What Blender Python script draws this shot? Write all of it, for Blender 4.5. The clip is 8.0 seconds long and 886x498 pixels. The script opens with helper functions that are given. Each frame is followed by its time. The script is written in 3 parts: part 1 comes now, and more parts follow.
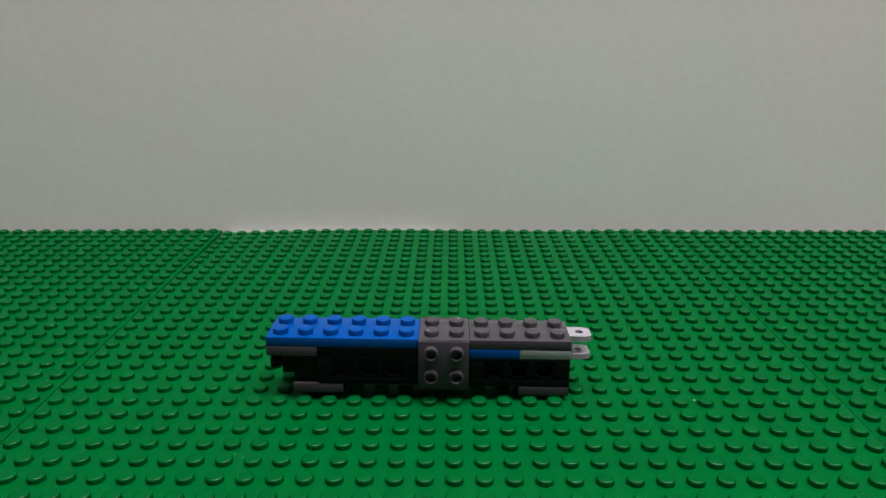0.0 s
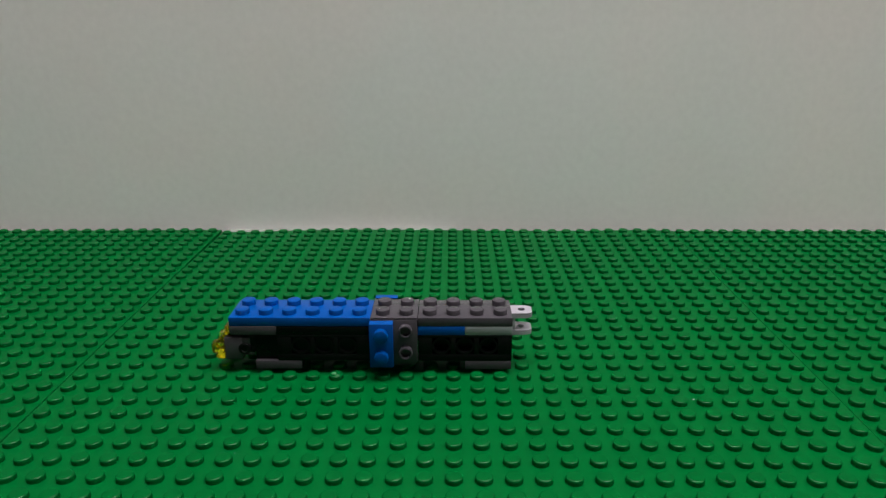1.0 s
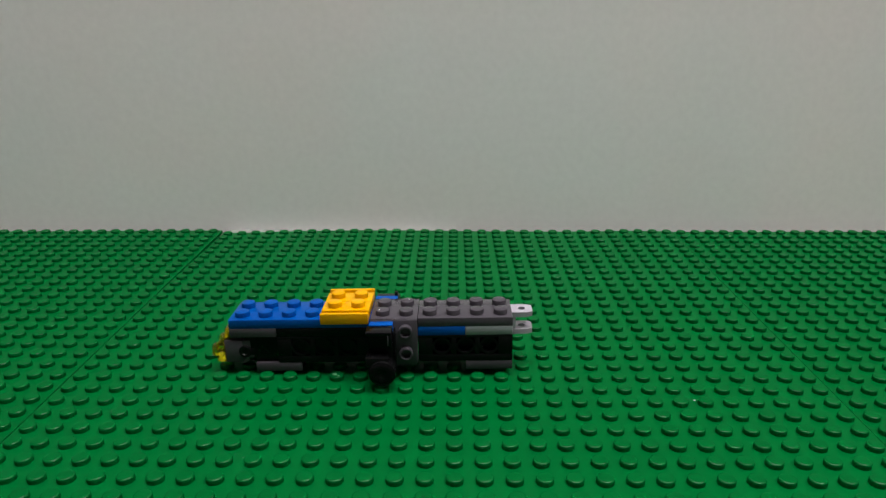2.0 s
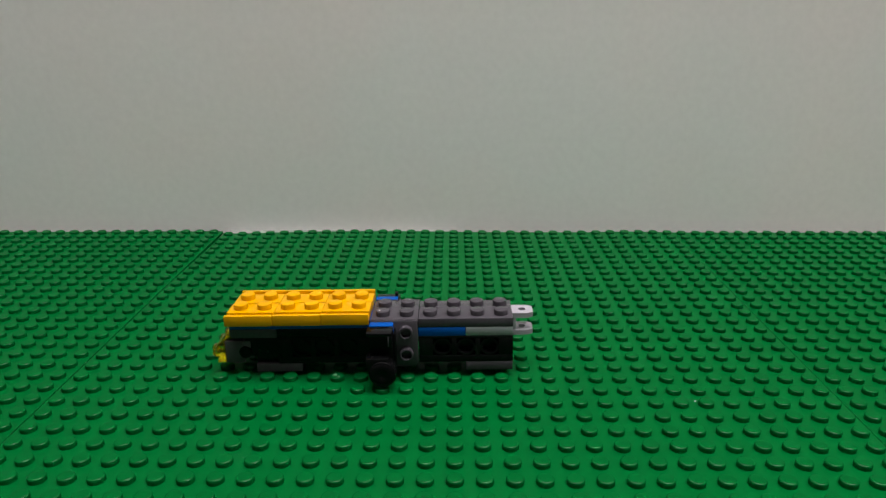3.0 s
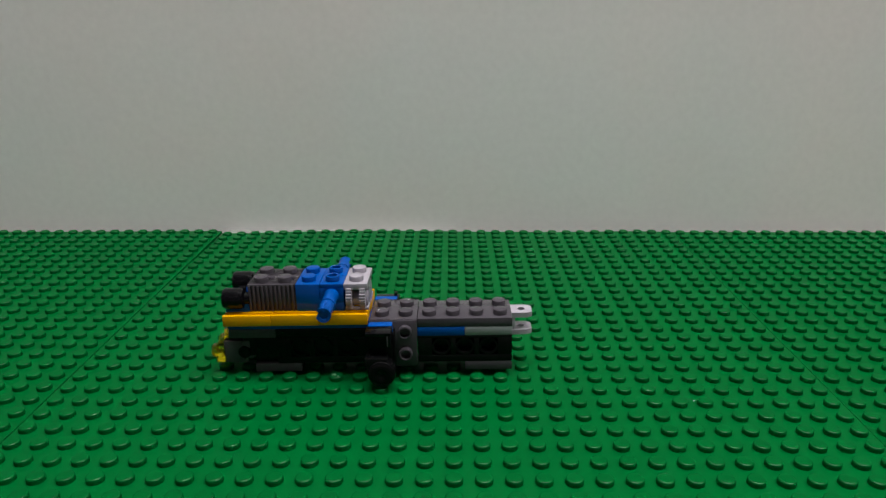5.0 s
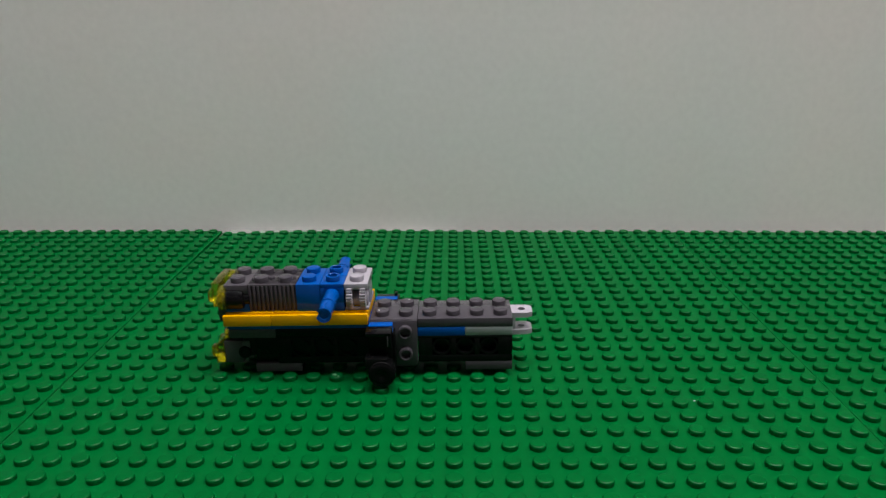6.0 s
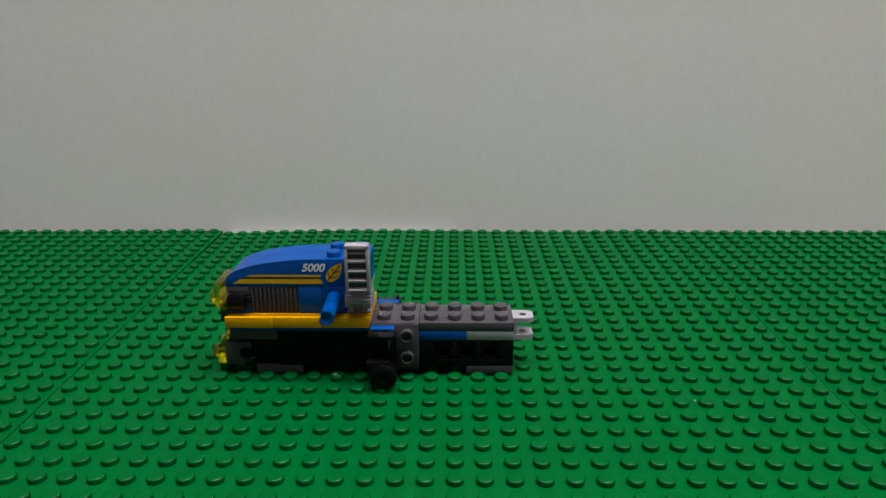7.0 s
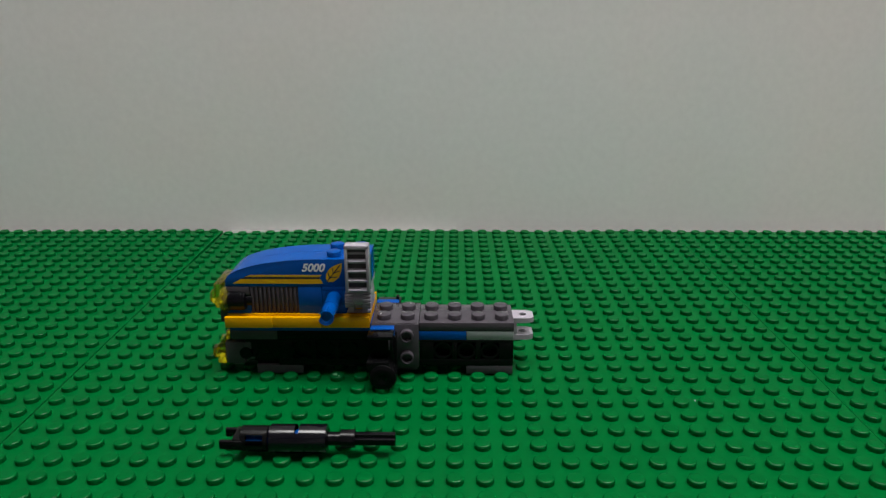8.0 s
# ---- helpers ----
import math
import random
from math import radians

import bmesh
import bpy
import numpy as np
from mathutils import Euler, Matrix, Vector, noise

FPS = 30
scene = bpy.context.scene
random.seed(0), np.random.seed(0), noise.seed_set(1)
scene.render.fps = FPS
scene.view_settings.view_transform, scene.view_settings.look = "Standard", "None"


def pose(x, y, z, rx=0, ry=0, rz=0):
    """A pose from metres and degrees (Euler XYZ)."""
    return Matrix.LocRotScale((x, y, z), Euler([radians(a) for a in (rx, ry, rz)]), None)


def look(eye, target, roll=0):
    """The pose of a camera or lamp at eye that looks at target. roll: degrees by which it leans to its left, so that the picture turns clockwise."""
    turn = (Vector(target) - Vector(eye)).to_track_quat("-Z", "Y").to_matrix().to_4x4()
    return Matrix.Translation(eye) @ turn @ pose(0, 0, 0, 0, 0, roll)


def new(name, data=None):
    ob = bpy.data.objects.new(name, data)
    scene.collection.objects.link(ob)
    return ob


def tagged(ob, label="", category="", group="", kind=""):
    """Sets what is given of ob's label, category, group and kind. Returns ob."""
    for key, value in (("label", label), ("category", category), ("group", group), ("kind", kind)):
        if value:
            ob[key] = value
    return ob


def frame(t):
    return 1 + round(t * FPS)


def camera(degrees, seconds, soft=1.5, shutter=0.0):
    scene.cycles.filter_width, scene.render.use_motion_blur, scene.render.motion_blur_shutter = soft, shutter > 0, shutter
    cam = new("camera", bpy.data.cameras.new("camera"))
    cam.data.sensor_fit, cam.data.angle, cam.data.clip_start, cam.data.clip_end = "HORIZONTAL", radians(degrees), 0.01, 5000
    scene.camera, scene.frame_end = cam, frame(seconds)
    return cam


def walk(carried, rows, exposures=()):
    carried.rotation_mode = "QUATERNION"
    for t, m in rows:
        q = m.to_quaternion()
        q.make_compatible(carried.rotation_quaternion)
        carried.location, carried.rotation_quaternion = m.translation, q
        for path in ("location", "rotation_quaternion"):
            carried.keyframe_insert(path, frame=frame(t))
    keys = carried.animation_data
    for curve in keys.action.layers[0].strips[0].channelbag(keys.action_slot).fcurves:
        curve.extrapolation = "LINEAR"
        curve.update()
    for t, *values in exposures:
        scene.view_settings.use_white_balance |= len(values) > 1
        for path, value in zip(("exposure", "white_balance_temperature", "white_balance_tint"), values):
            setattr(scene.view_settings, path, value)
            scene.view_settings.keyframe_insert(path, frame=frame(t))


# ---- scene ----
MM = 0.001
EYE = (0.00315, -0.25989, 0.11853)
YAW, PITCH, ROLL = 0.687, 18.469, -0.165


def cam_pose(dx=0.0, dy=0.0):
    """The tripod's pose with a nudge of dx, dy thousandths of a radian."""
    yaw = radians(YAW) + dx * 0.001
    pitch = radians(PITCH) - dy * 0.001
    way = Vector((-math.sin(yaw) * math.cos(pitch), math.cos(yaw) * math.cos(pitch), -math.sin(pitch)))
    return look(EYE, Vector(EYE) + way, ROLL)


cam = camera(63.907, 8.0, soft=1.35)
walk(cam, [
    (0.0, cam_pose(0.8, 0.8)), (0.4, cam_pose(0.8, 0.8)), (0.5, cam_pose(0, 0)), (1.2, cam_pose(0, 0)), (1.5, cam_pose(0.8, 0)),
    (1.7, cam_pose(0.8, 0.3)), (2.8, cam_pose(1.6, 2.0)), (3.6, cam_pose(1.6, 2.0)), (3.9, cam_pose(0, 2.0)), (4.7, cam_pose(0, 1.6)),
    (5.8, cam_pose(0.8, 1.6)), (6.5, cam_pose(0, 2.0)), (6.7, cam_pose(1.6, 1.2)), (8.0, cam_pose(1.6, 1.2))],
    exposures=[(0.0, -0.02, 6550, 8), (0.4, -0.1, 6600, 8), (0.5, -0.2, 6650, 8), (0.8, -0.1, 6650, 8), (1.5, -0.04, 6550, 8), (3.0, -0.03, 6650, 8), (3.2, -0.05, 6650, 8), (3.3, -0.15, 6650, 8), (3.4, -0.15, 6650, 8), (3.5, -0.06, 6650, 8),
               (4.0, -0.11, 6700, 8), (4.5, -0.11, 6600, 8), (6.0, -0.06, 6550, 9), (6.5, -0.04, 6550, 9), (7.0, -0.03, 6550, 9), (7.5, -0.05, 6550, 9), (8.0, -0.08, 6550, 9)])

# ---- light: one ceiling lamp in a closed room
world = bpy.data.worlds.new("world")
world.use_nodes = True
world.node_tree.nodes["Background"].inputs[0].default_value = (0.9, 0.95, 1.0, 1)
world.node_tree.nodes["Background"].inputs[1].default_value = 0.004
scene.world = world
lamp_data = bpy.data.lights.new("ceiling_lamp_light", "AREA")
lamp_data.shape, lamp_data.size, lamp_data.size_y, lamp_data.energy, lamp_data.color = "RECTANGLE", 1.6, 0.6, 36.5, (0.99, 0.98, 0.995)
lamp_light = new("ceiling_lamp_light", lamp_data)
lamp_light.matrix_world = look((0.36, -0.2, 1.66), (0.36, -0.2, 0))


# ---- materials
def material(name, colour, rough=0.3, spread=0.06, bump=0.15, grain=900.0, coat=0.0, dust=0.0, transmission=0.0, metal=0.0, stain=60.0, spec=0.35, sheen_cut=None, tints=None):
    """Painted or moulded surface: two scales of colour change, fine relief, optional light dust."""
    m = bpy.data.materials.new(name)
    m.use_nodes = True
    n, l = m.node_tree.nodes, m.node_tree.links
    b = n["Principled BSDF"]
    tc = n.new("ShaderNodeTexCoord")
    fine, broad = n.new("ShaderNodeTexNoise"), n.new("ShaderNodeTexNoise")
    fine.inputs["Scale"].default_value, broad.inputs["Scale"].default_value = grain, stain
    fine.inputs["Detail"].default_value, broad.inputs["Detail"].default_value = 4, 5
    l.new(tc.outputs["Object"], fine.inputs["Vector"])
    l.new(tc.outputs["Object"], broad.inputs["Vector"])
    both = n.new("ShaderNodeMath")
    both.operation = "ADD"
    l.new(fine.outputs["Fac"], both.inputs[0])
    l.new(broad.outputs["Fac"], both.inputs[1])
    info = n.new("ShaderNodeObjectInfo")
    third = n.new("ShaderNodeMath")
    third.operation = "MULTIPLY_ADD"
    third.inputs[1].default_value = 0.35
    l.new(info.outputs["Random"], third.inputs[0])
    l.new(both.outputs[0], third.inputs[2])
    ramp = n.new("ShaderNodeMapRange")
    ramp.inputs["From Min"].default_value, ramp.inputs["From Max"].default_value = 0.75, 1.6
    ramp.inputs["To Min"].default_value, ramp.inputs["To Max"].default_value = 1 - spread * 1.5, 1 + spread * 1.5
    l.new(third.outputs[0], ramp.inputs["Value"])
    mul = n.new("ShaderNodeVectorMath")
    mul.operation = "SCALE"
    mul.inputs[0].default_value = colour[:3]
    l.new(ramp.outputs[0], mul.inputs["Scale"])
    out = mul.outputs[0]
    if tints:      # broad, uneven tint of old paint
        patch, ease, tint = n.new("ShaderNodeTexNoise"), n.new("ShaderNodeMapRange"), n.new("ShaderNodeMix")
        patch.inputs["Scale"].default_value, patch.inputs["Detail"].default_value = 7.0, 3
        ease.inputs["From Min"].default_value, ease.inputs["From Max"].default_value = 0.36, 0.64
        tint.data_type = "RGBA"
        tint.inputs["A"].default_value, tint.inputs["B"].default_value = (*tints[0], 1), (*tints[1], 1)
        l.new(tc.outputs["Object"], patch.inputs["Vector"])
        l.new(patch.outputs["Fac"], ease.inputs["Value"])
        l.new(ease.outputs[0], tint.inputs["Factor"])
        stained = n.new("ShaderNodeVectorMath")
        stained.operation = "MULTIPLY"
        l.new(out, stained.inputs[0])
        l.new(tint.outputs["Result"], stained.inputs[1])
        out = stained.outputs[0]
    if dust:
        speck = n.new("ShaderNodeTexNoise")
        speck.inputs["Scale"].default_value, speck.inputs["Detail"].default_value = 420, 6
        l.new(tc.outputs["Object"], speck.inputs["Vector"])
        cut = n.new("ShaderNodeMapRange")
        cut.inputs["From Min"].default_value, cut.inputs["From Max"].default_value = 0.62, 0.80
        cut.inputs["To Max"].default_value = dust
        l.new(speck.outputs["Fac"], cut.inputs["Value"])
        mix = n.new("ShaderNodeMix")
        mix.data_type = "RGBA"
        mix.inputs["B"].default_value = (0.45, 0.45, 0.42, 1)
        l.new(cut.outputs[0], mix.inputs["Factor"])
        l.new(out, mix.inputs["A"])
        out = mix.outputs["Result"]
    l.new(out, b.inputs["Base Color"])
    rr = n.new("ShaderNodeMapRange")
    rr.inputs["To Min"].default_value, rr.inputs["To Max"].default_value = max(0.02, rough - 0.09), rough + 0.09
    l.new(broad.outputs["Fac"], rr.inputs["Value"])
    l.new(rr.outputs[0], b.inputs["Roughness"])
    b.inputs["Coat Weight"].default_value = coat
    b.inputs["Coat Roughness"].default_value = 0.12
    b.inputs["Transmission Weight"].default_value = transmission
    b.inputs["Metallic"].default_value = metal
    b.inputs["IOR"].default_value = 1.52
    b.inputs["Specular IOR Level"].default_value = spec
    if sheen_cut:      # gloss that shows on faces turned to the eye and fades at a grazing view
        lw, fade = n.new("ShaderNodeLayerWeight"), n.new("ShaderNodeMapRange")
        lw.inputs["Blend"].default_value = 0.5
        fade.inputs["From Min"].default_value, fade.inputs["From Max"].default_value = 0.2, 0.42
        fade.inputs["To Min"].default_value, fade.inputs["To Max"].default_value = sheen_cut
        l.new(lw.outputs["Facing"], fade.inputs["Value"])
        l.new(fade.outputs[0], b.inputs["Specular IOR Level"])
    bp = n.new("ShaderNodeBump")
    bp.inputs["Strength"].default_value, bp.inputs["Distance"].default_value = bump, 0.0002
    l.new(fine.outputs["Fac"], bp.inputs["Height"])
    l.new(bp.outputs[0], b.inputs["Normal"])
    return m


GREEN = material("green_baseplate_plastic", (0.0, 0.090, 0.0175), 0.24, 0.08, 0.06, sheen_cut=(0.16, 0.02))
BLUE = material("blue_plastic", (0.0, 0.058, 0.285), 0.20, 0.04, 0.05, sheen_cut=(0.25, 0.06))
DARK = material("dark_grey_plastic", (0.058, 0.051, 0.062), 0.16, 0.07, 0.06, dust=0.03, spec=0.24)
LIGHT = material("light_grey_plastic", (0.32, 0.295, 0.34), 0.24, 0.04, 0.06)
PALE = material("pale_grey_plastic", (0.23, 0.255, 0.26), 0.30, 0.04, 0.06)
YELLOW = material("orange_yellow_plastic", (0.65, 0.31, 0.0), 0.22, 0.04, 0.04, sheen_cut=(0.3, 0.08))
BLACK = material("black_plastic", (0.0042, 0.0042, 0.0046), 0.22, 0.10, 0.05, spec=0.12)
SATIN = material("satin_black_plastic", (0.003, 0.003, 0.004), 0.18, 0.10, 0.03, spec=0.18)
GLOSS = material("glossy_black_plastic", (0.002, 0.002, 0.004), 0.12, 0.10, 0.005, spec=0.4)
CLEAR = material("clear_yellow_plastic", (0.98, 0.86, 0.02), 0.10, 0.02, 0.03, transmission=0.97, spec=0.5)
WHITE_PRINT = material("white_print", (0.75, 0.76, 0.78), 0.4, 0.03, 0.02)
GOLD_PRINT = material("ochre_print", (0.62, 0.35, 0.0), 0.4, 0.05, 0.02)
DARK_PRINT = material("dark_print", (0.012, 0.014, 0.03), 0.4, 0.05, 0.02)
PAINT = material("wall_paint", (0.865, 0.836, 0.835), 0.65, 0.03, 0.12, grain=260.0, stain=5.0, tints=((1.0, 0.965, 0.955), (0.955, 0.985, 0.985)))
ROOM = material("fill_wall_grey", (0.31, 0.305, 0.30), 0.7, 0.05, 0.3, grain=200.0, stain=4.0)
CEIL = material("ceiling_paint", (0.78, 0.77, 0.75), 0.8, 0.03, 0.2, grain=200.0, stain=4.0)
FLOOR = material("floor_tile", (0.07, 0.06, 0.052), 0.35, 0.05, 0.1, grain=120.0, stain=8.0)
SKIRT = material("white_skirting_paint", (0.80, 0.80, 0.78), 0.45, 0.03, 0.1)
STRIP = material("pale_foot_strip", (0.24, 0.24, 0.23), 0.6, 0.25, 0.2, stain=40.0)
CHIP_GLINT = material("plaster_and_glint_white", (0.80, 0.80, 0.77), 0.8, 0.05, 0.3)
SCUFF = material("scuffed_green_plastic", (0.07, 0.26, 0.11), 0.6, 0.2, 0.4)
DUST = material("dust_flake", (0.62, 0.66, 0.62), 0.8, 0.1, 0.3)
GLOW = bpy.data.materials.new("lamp_glow")
GLOW.use_nodes = True
GLOW.node_tree.nodes["Principled BSDF"].inputs["Base Color"].default_value = (0.9, 0.9, 0.85, 1)
GLOW.node_tree.nodes["Principled BSDF"].inputs["Emission Color"].default_value = (1.0, 0.97, 0.9, 1)
GLOW.node_tree.nodes["Principled BSDF"].inputs["Emission Strength"].default_value = 3.0


# ---- mesh helpers, in millimetres
def add_box(bm, x0, y0, z0, x1, y1, z1, bevel=0.2, seg=2):
    r = bmesh.ops.create_cube(bm, size=1.0, matrix=Matrix.Translation(((x0 + x1) / 2, (y0 + y1) / 2, (z0 + z1) / 2)) @ Matrix.Diagonal((x1 - x0, y1 - y0, z1 - z0, 1)))
    if bevel:
        edges = list({e for v in r["verts"] for e in v.link_edges})
        bmesh.ops.bevel(bm, geom=edges, offset=bevel, segments=seg, profile=0.5, affect="EDGES")
    return bm


def add_turned(bm, rings, m=None, n=24, closed=False):
    """A turned form: rings of (radius, height) about local z, moved by m. A zero radius closes an end."""
    m = m or Matrix()
    loops = []
    for r, h in rings:
        if r < 1e-6:
            loops.append([bm.verts.new(m @ Vector((0, 0, h)))])
        else:
            loops.append([bm.verts.new(m @ Vector((r * math.cos(2 * math.pi * k / n), r * math.sin(2 * math.pi * k / n), h))) for k in range(n)])
    pairs = list(zip(loops, loops[1:])) + ([(loops[-1], loops[0])] if closed else [])
    for a, b in pairs:
        for k in range(n):
            q = [a[k % len(a)], a[(k + 1) % len(a)], b[(k + 1) % len(b)], b[k % len(b)]]
            q = [v for i, v in enumerate(q) if v not in q[:i]]
            if len(q) > 2:
                bm.faces.new(q)
    return bm


def add_profile(bm, outline, depth0, depth1, bevel=0.0):
    """An outline in x, z pushed from y = depth0 to depth1."""
    front = [bm.verts.new((x, depth0, z)) for x, z in outline]
    back = [bm.verts.new((x, depth1, z)) for x, z in outline]
    faces = [bm.faces.new(front), bm.faces.new(back[::-1])]
    for k in range(len(outline)):
        j = (k + 1) % len(outline)
        faces.append(bm.faces.new((front[j], front[k], back[k], back[j])))
    if bevel:
        edges = [e for e in {e for f in faces[:2] for e in f.edges}]
        bmesh.ops.bevel(bm, geom=edges, offset=bevel, segments=2, profile=0.5, affect="EDGES")
    return bm


def mesh_of(bm, name, mat, scale=MM, smooth=35):
    bmesh.ops.recalc_face_normals(bm, faces=bm.faces)
    if scale != 1:
        bmesh.ops.scale(bm, vec=(scale,) * 3, verts=bm.verts)
    me = bpy.data.meshes.new(name)
    bm.to_mesh(me)
    bm.free()
    me.materials.append(mat)
    me.shade_smooth()
    me.set_sharp_from_angle(angle=radians(smooth))
    return me


def part(name, bm, mat, parent, label="", at=None):
    """One bmesh (in millimetres) as a mesh object under a thing or part."""
    ob = new(name, mesh_of(bm, name, mat))
    ob.parent = parent
    if at is not None:
        ob.matrix_basis = at
    return tagged(ob, label)


def mm(x, y, z, rx=0, ry=0, rz=0):
    return pose(x * MM, y * MM, z * MM, rx, ry, rz)


STUDS = {}
TO_FRONT = Matrix.Rotation(radians(90), 4, "X")      # local z towards -y
TO_NOSE = Matrix.Rotation(radians(-90), 4, "Y")      # local z towards -x


PLATE_STUD = [(2.45, -0.05), (2.45, 1.08), (2.41, 1.32), (2.28, 1.52), (2.06, 1.64), (1.78, 1.66), (0, 1.66)]


def stud_mesh(mat, hollow=False):
    key = (mat.name, hollow)
    if key not in STUDS:
        bm = bmesh.new()
        if hollow:
            add_turned(bm, [(2.4, -0.05), (2.4, 1.5), (2.3, 1.72), (2.1, 1.8), (1.75, 1.8), (1.6, 1.65), (1.6, -0.6), (0, -0.6)], n=20)
        elif mat is GREEN:
            add_turned(bm, PLATE_STUD, n=18)
        else:
            add_turned(bm, [(2.4, -0.05), (2.4, 1.4), (2.28, 1.68), (2.0, 1.8), (0, 1.8)], n=20)
        STUDS[key] = mesh_of(bm, "stud", mat)
    return STUDS[key]


def stud(parent, mat, m, hollow=False):
    ob = new("stud", stud_mesh(mat, hollow))
    ob.parent = parent
    ob.matrix_basis = m
    return ob


def stud_grid(parent, mat, nx, ny, z, hollow=False, x0=0, y0=0):
    for i in range(nx):
        for j in range(ny):
            stud(parent, mat, mm(x0 + 8 * i + 4, y0 + 8 * j + 4, z), hollow)


def block(name, nx, ny, h, mat, parent, at, label="", studs=True, hollow=False):
    """A plate or brick of nx by ny studs and h millimetres, with its corner at the pose at."""
    bm = add_box(bmesh.new(), 0.05, 0.05, 0, 8 * nx - 0.05, 8 * ny - 0.05, h - 0.02)
    at = at @ mm(random.uniform(-0.06, 0.06), random.uniform(-0.08, 0.08), 0, 0, 0, random.uniform(-0.15, 0.15) / max(nx, ny))
    ob = part(name, bm, mat, parent, label, at)
    if studs:
        stud_grid(ob, mat, nx, ny, h, hollow)
    return ob


# ---- room
def room():
    def wall(name, x0, y0, z0, x1, y1, z1, mat, label):
        bm = add_box(bmesh.new(), x0, y0, z0, x1, y1, z1, 0)
        ob = new(name, mesh_of(bm, name, mat, 1))
        return tagged(ob, label, "wall", kind="structure")
    zf = -0.0027
    wall("wall_north", -1.9, 0.1342, zf, 2.1, 0.26, 1.75, PAINT, "plain off-white painted plaster wall with small chips")
    # unseen walls, added with a grey that sets the fill light
    wall("wall_south", -1.9, -2.62, zf, 2.1, -2.5, 1.75, ROOM, "unseen grey wall, tone set for fill light")
    wall("wall_west", -2.02, -2.62, zf, -1.9, 0.26, 1.75, ROOM, "unseen grey wall, tone set for fill light")
    wall("wall_east", 2.1, -2.62, zf, 2.22, 0.26, 1.75, ROOM, "unseen grey wall, tone set for fill light")
    # strip added for the bright line along the plate's far edge
    bm = add_box(bmesh.new(), -0.126, 0.1283, zf, 0.004, 0.1341, -0.0009, 0.0002)
    tagged(new("trim", mesh_of(bm, "trim", STRIP, 1)), "thin pale strip added at the foot of the wall", "trim", kind="structure")
    tagged(wall("ceiling", -2.02, -2.62, 1.75, 2.22, 0.26, 1.85, CEIL, "plain white painted ceiling"), category="ceiling")
    tagged(wall("floor", -2.02, -2.62, -0.12, 2.22, 0.26, zf, FLOOR, "dark floor under the green baseplates"), category="floor")


def chip(x, z, w, h, turn):
    """A small flake of bare plaster standing proud of the wall."""
    bm = bmesh.new()
    ring = [bm.verts.new((w * math.cos(a) * (0.75 + 0.35 * noise.noise((a * 1.7, x * 40, z * 40))), 0, h * math.sin(a) * (0.75 + 0.35 * noise.noise((a * 1.9, z * 50, 3))))) for a in [k * math.pi / 6 for k in range(12)]]
    tip = bm.verts.new((0, -0.2, 0.05))
    low = [bm.verts.new((v.co.x * 1.25, 0.4, v.co.z * 1.25)) for v in ring]
    for v in ring:
        v.co.y = -0.1
    for k in range(12):
        bm.faces.new((ring[k], ring[(k + 1) % 12], tip))
        bm.faces.new((ring[k], low[k], low[(k + 1) % 12], ring[(k + 1) % 12]))
    ob = new("plaster_chip", mesh_of(bm, "plaster_chip", CHIP_GLINT, smooth=20))
    ob.matrix_basis = pose(x, 0.1342, z, 0, turn, 0)
    tagged(ob, "small flaked chip of pale plaster on the wall", "wall chip", "chips on the wall", "")


def ceiling_lamp():
    base = new("ceiling_lamp")
    base.matrix_basis = pose(0.36, -0.2, 1.75)
    part("housing", add_box(bmesh.new(), -830, -316, -40, 830, 316, 0, 6), SKIRT, base, "white metal lamp housing")
    part("diffuser", add_box(bmesh.new(), -840, -326, -75, 840, 326, -38, 6), GLOW, base, "glowing white flat diffuser")
    for y in (-342, 326):
        part("frame", add_box(bmesh.new(), -856, y, -84, 856, y + 16, 0, 3), SKIRT, base)
    for x in (-856, 840):
        part("frame", add_box(bmesh.new(), x, -325, -84, x + 16, 325, 0, 3), SKIRT, base)
    tagged(base, "long white ceiling panel lamp, switched on", "ceiling lamp")


# ---- green baseplates
def warp_middle(x, y):
    """How far the middle plate curls off the table towards the wall, in millimetres."""
    rise = -1.05 * math.exp(-((x + 128) / 34) ** 2) + 0.62 * math.exp(-((x + 40) / 55) ** 2) + 0.5 * math.exp(-((x - 104) / 22) ** 2)
    k = min(1.0, max(0.0, (y - 30) / 98))
    return rise * k * k * (3 - 2 * k)


def warp_left(x, y):
    k = min(1.0, max(0.0, (y + 60) / 188))
    return (0.55 * math.exp(-((x + 128) / 70) ** 2) - 0.3) * k * k


def warp_none(x, y):
    return 0.0


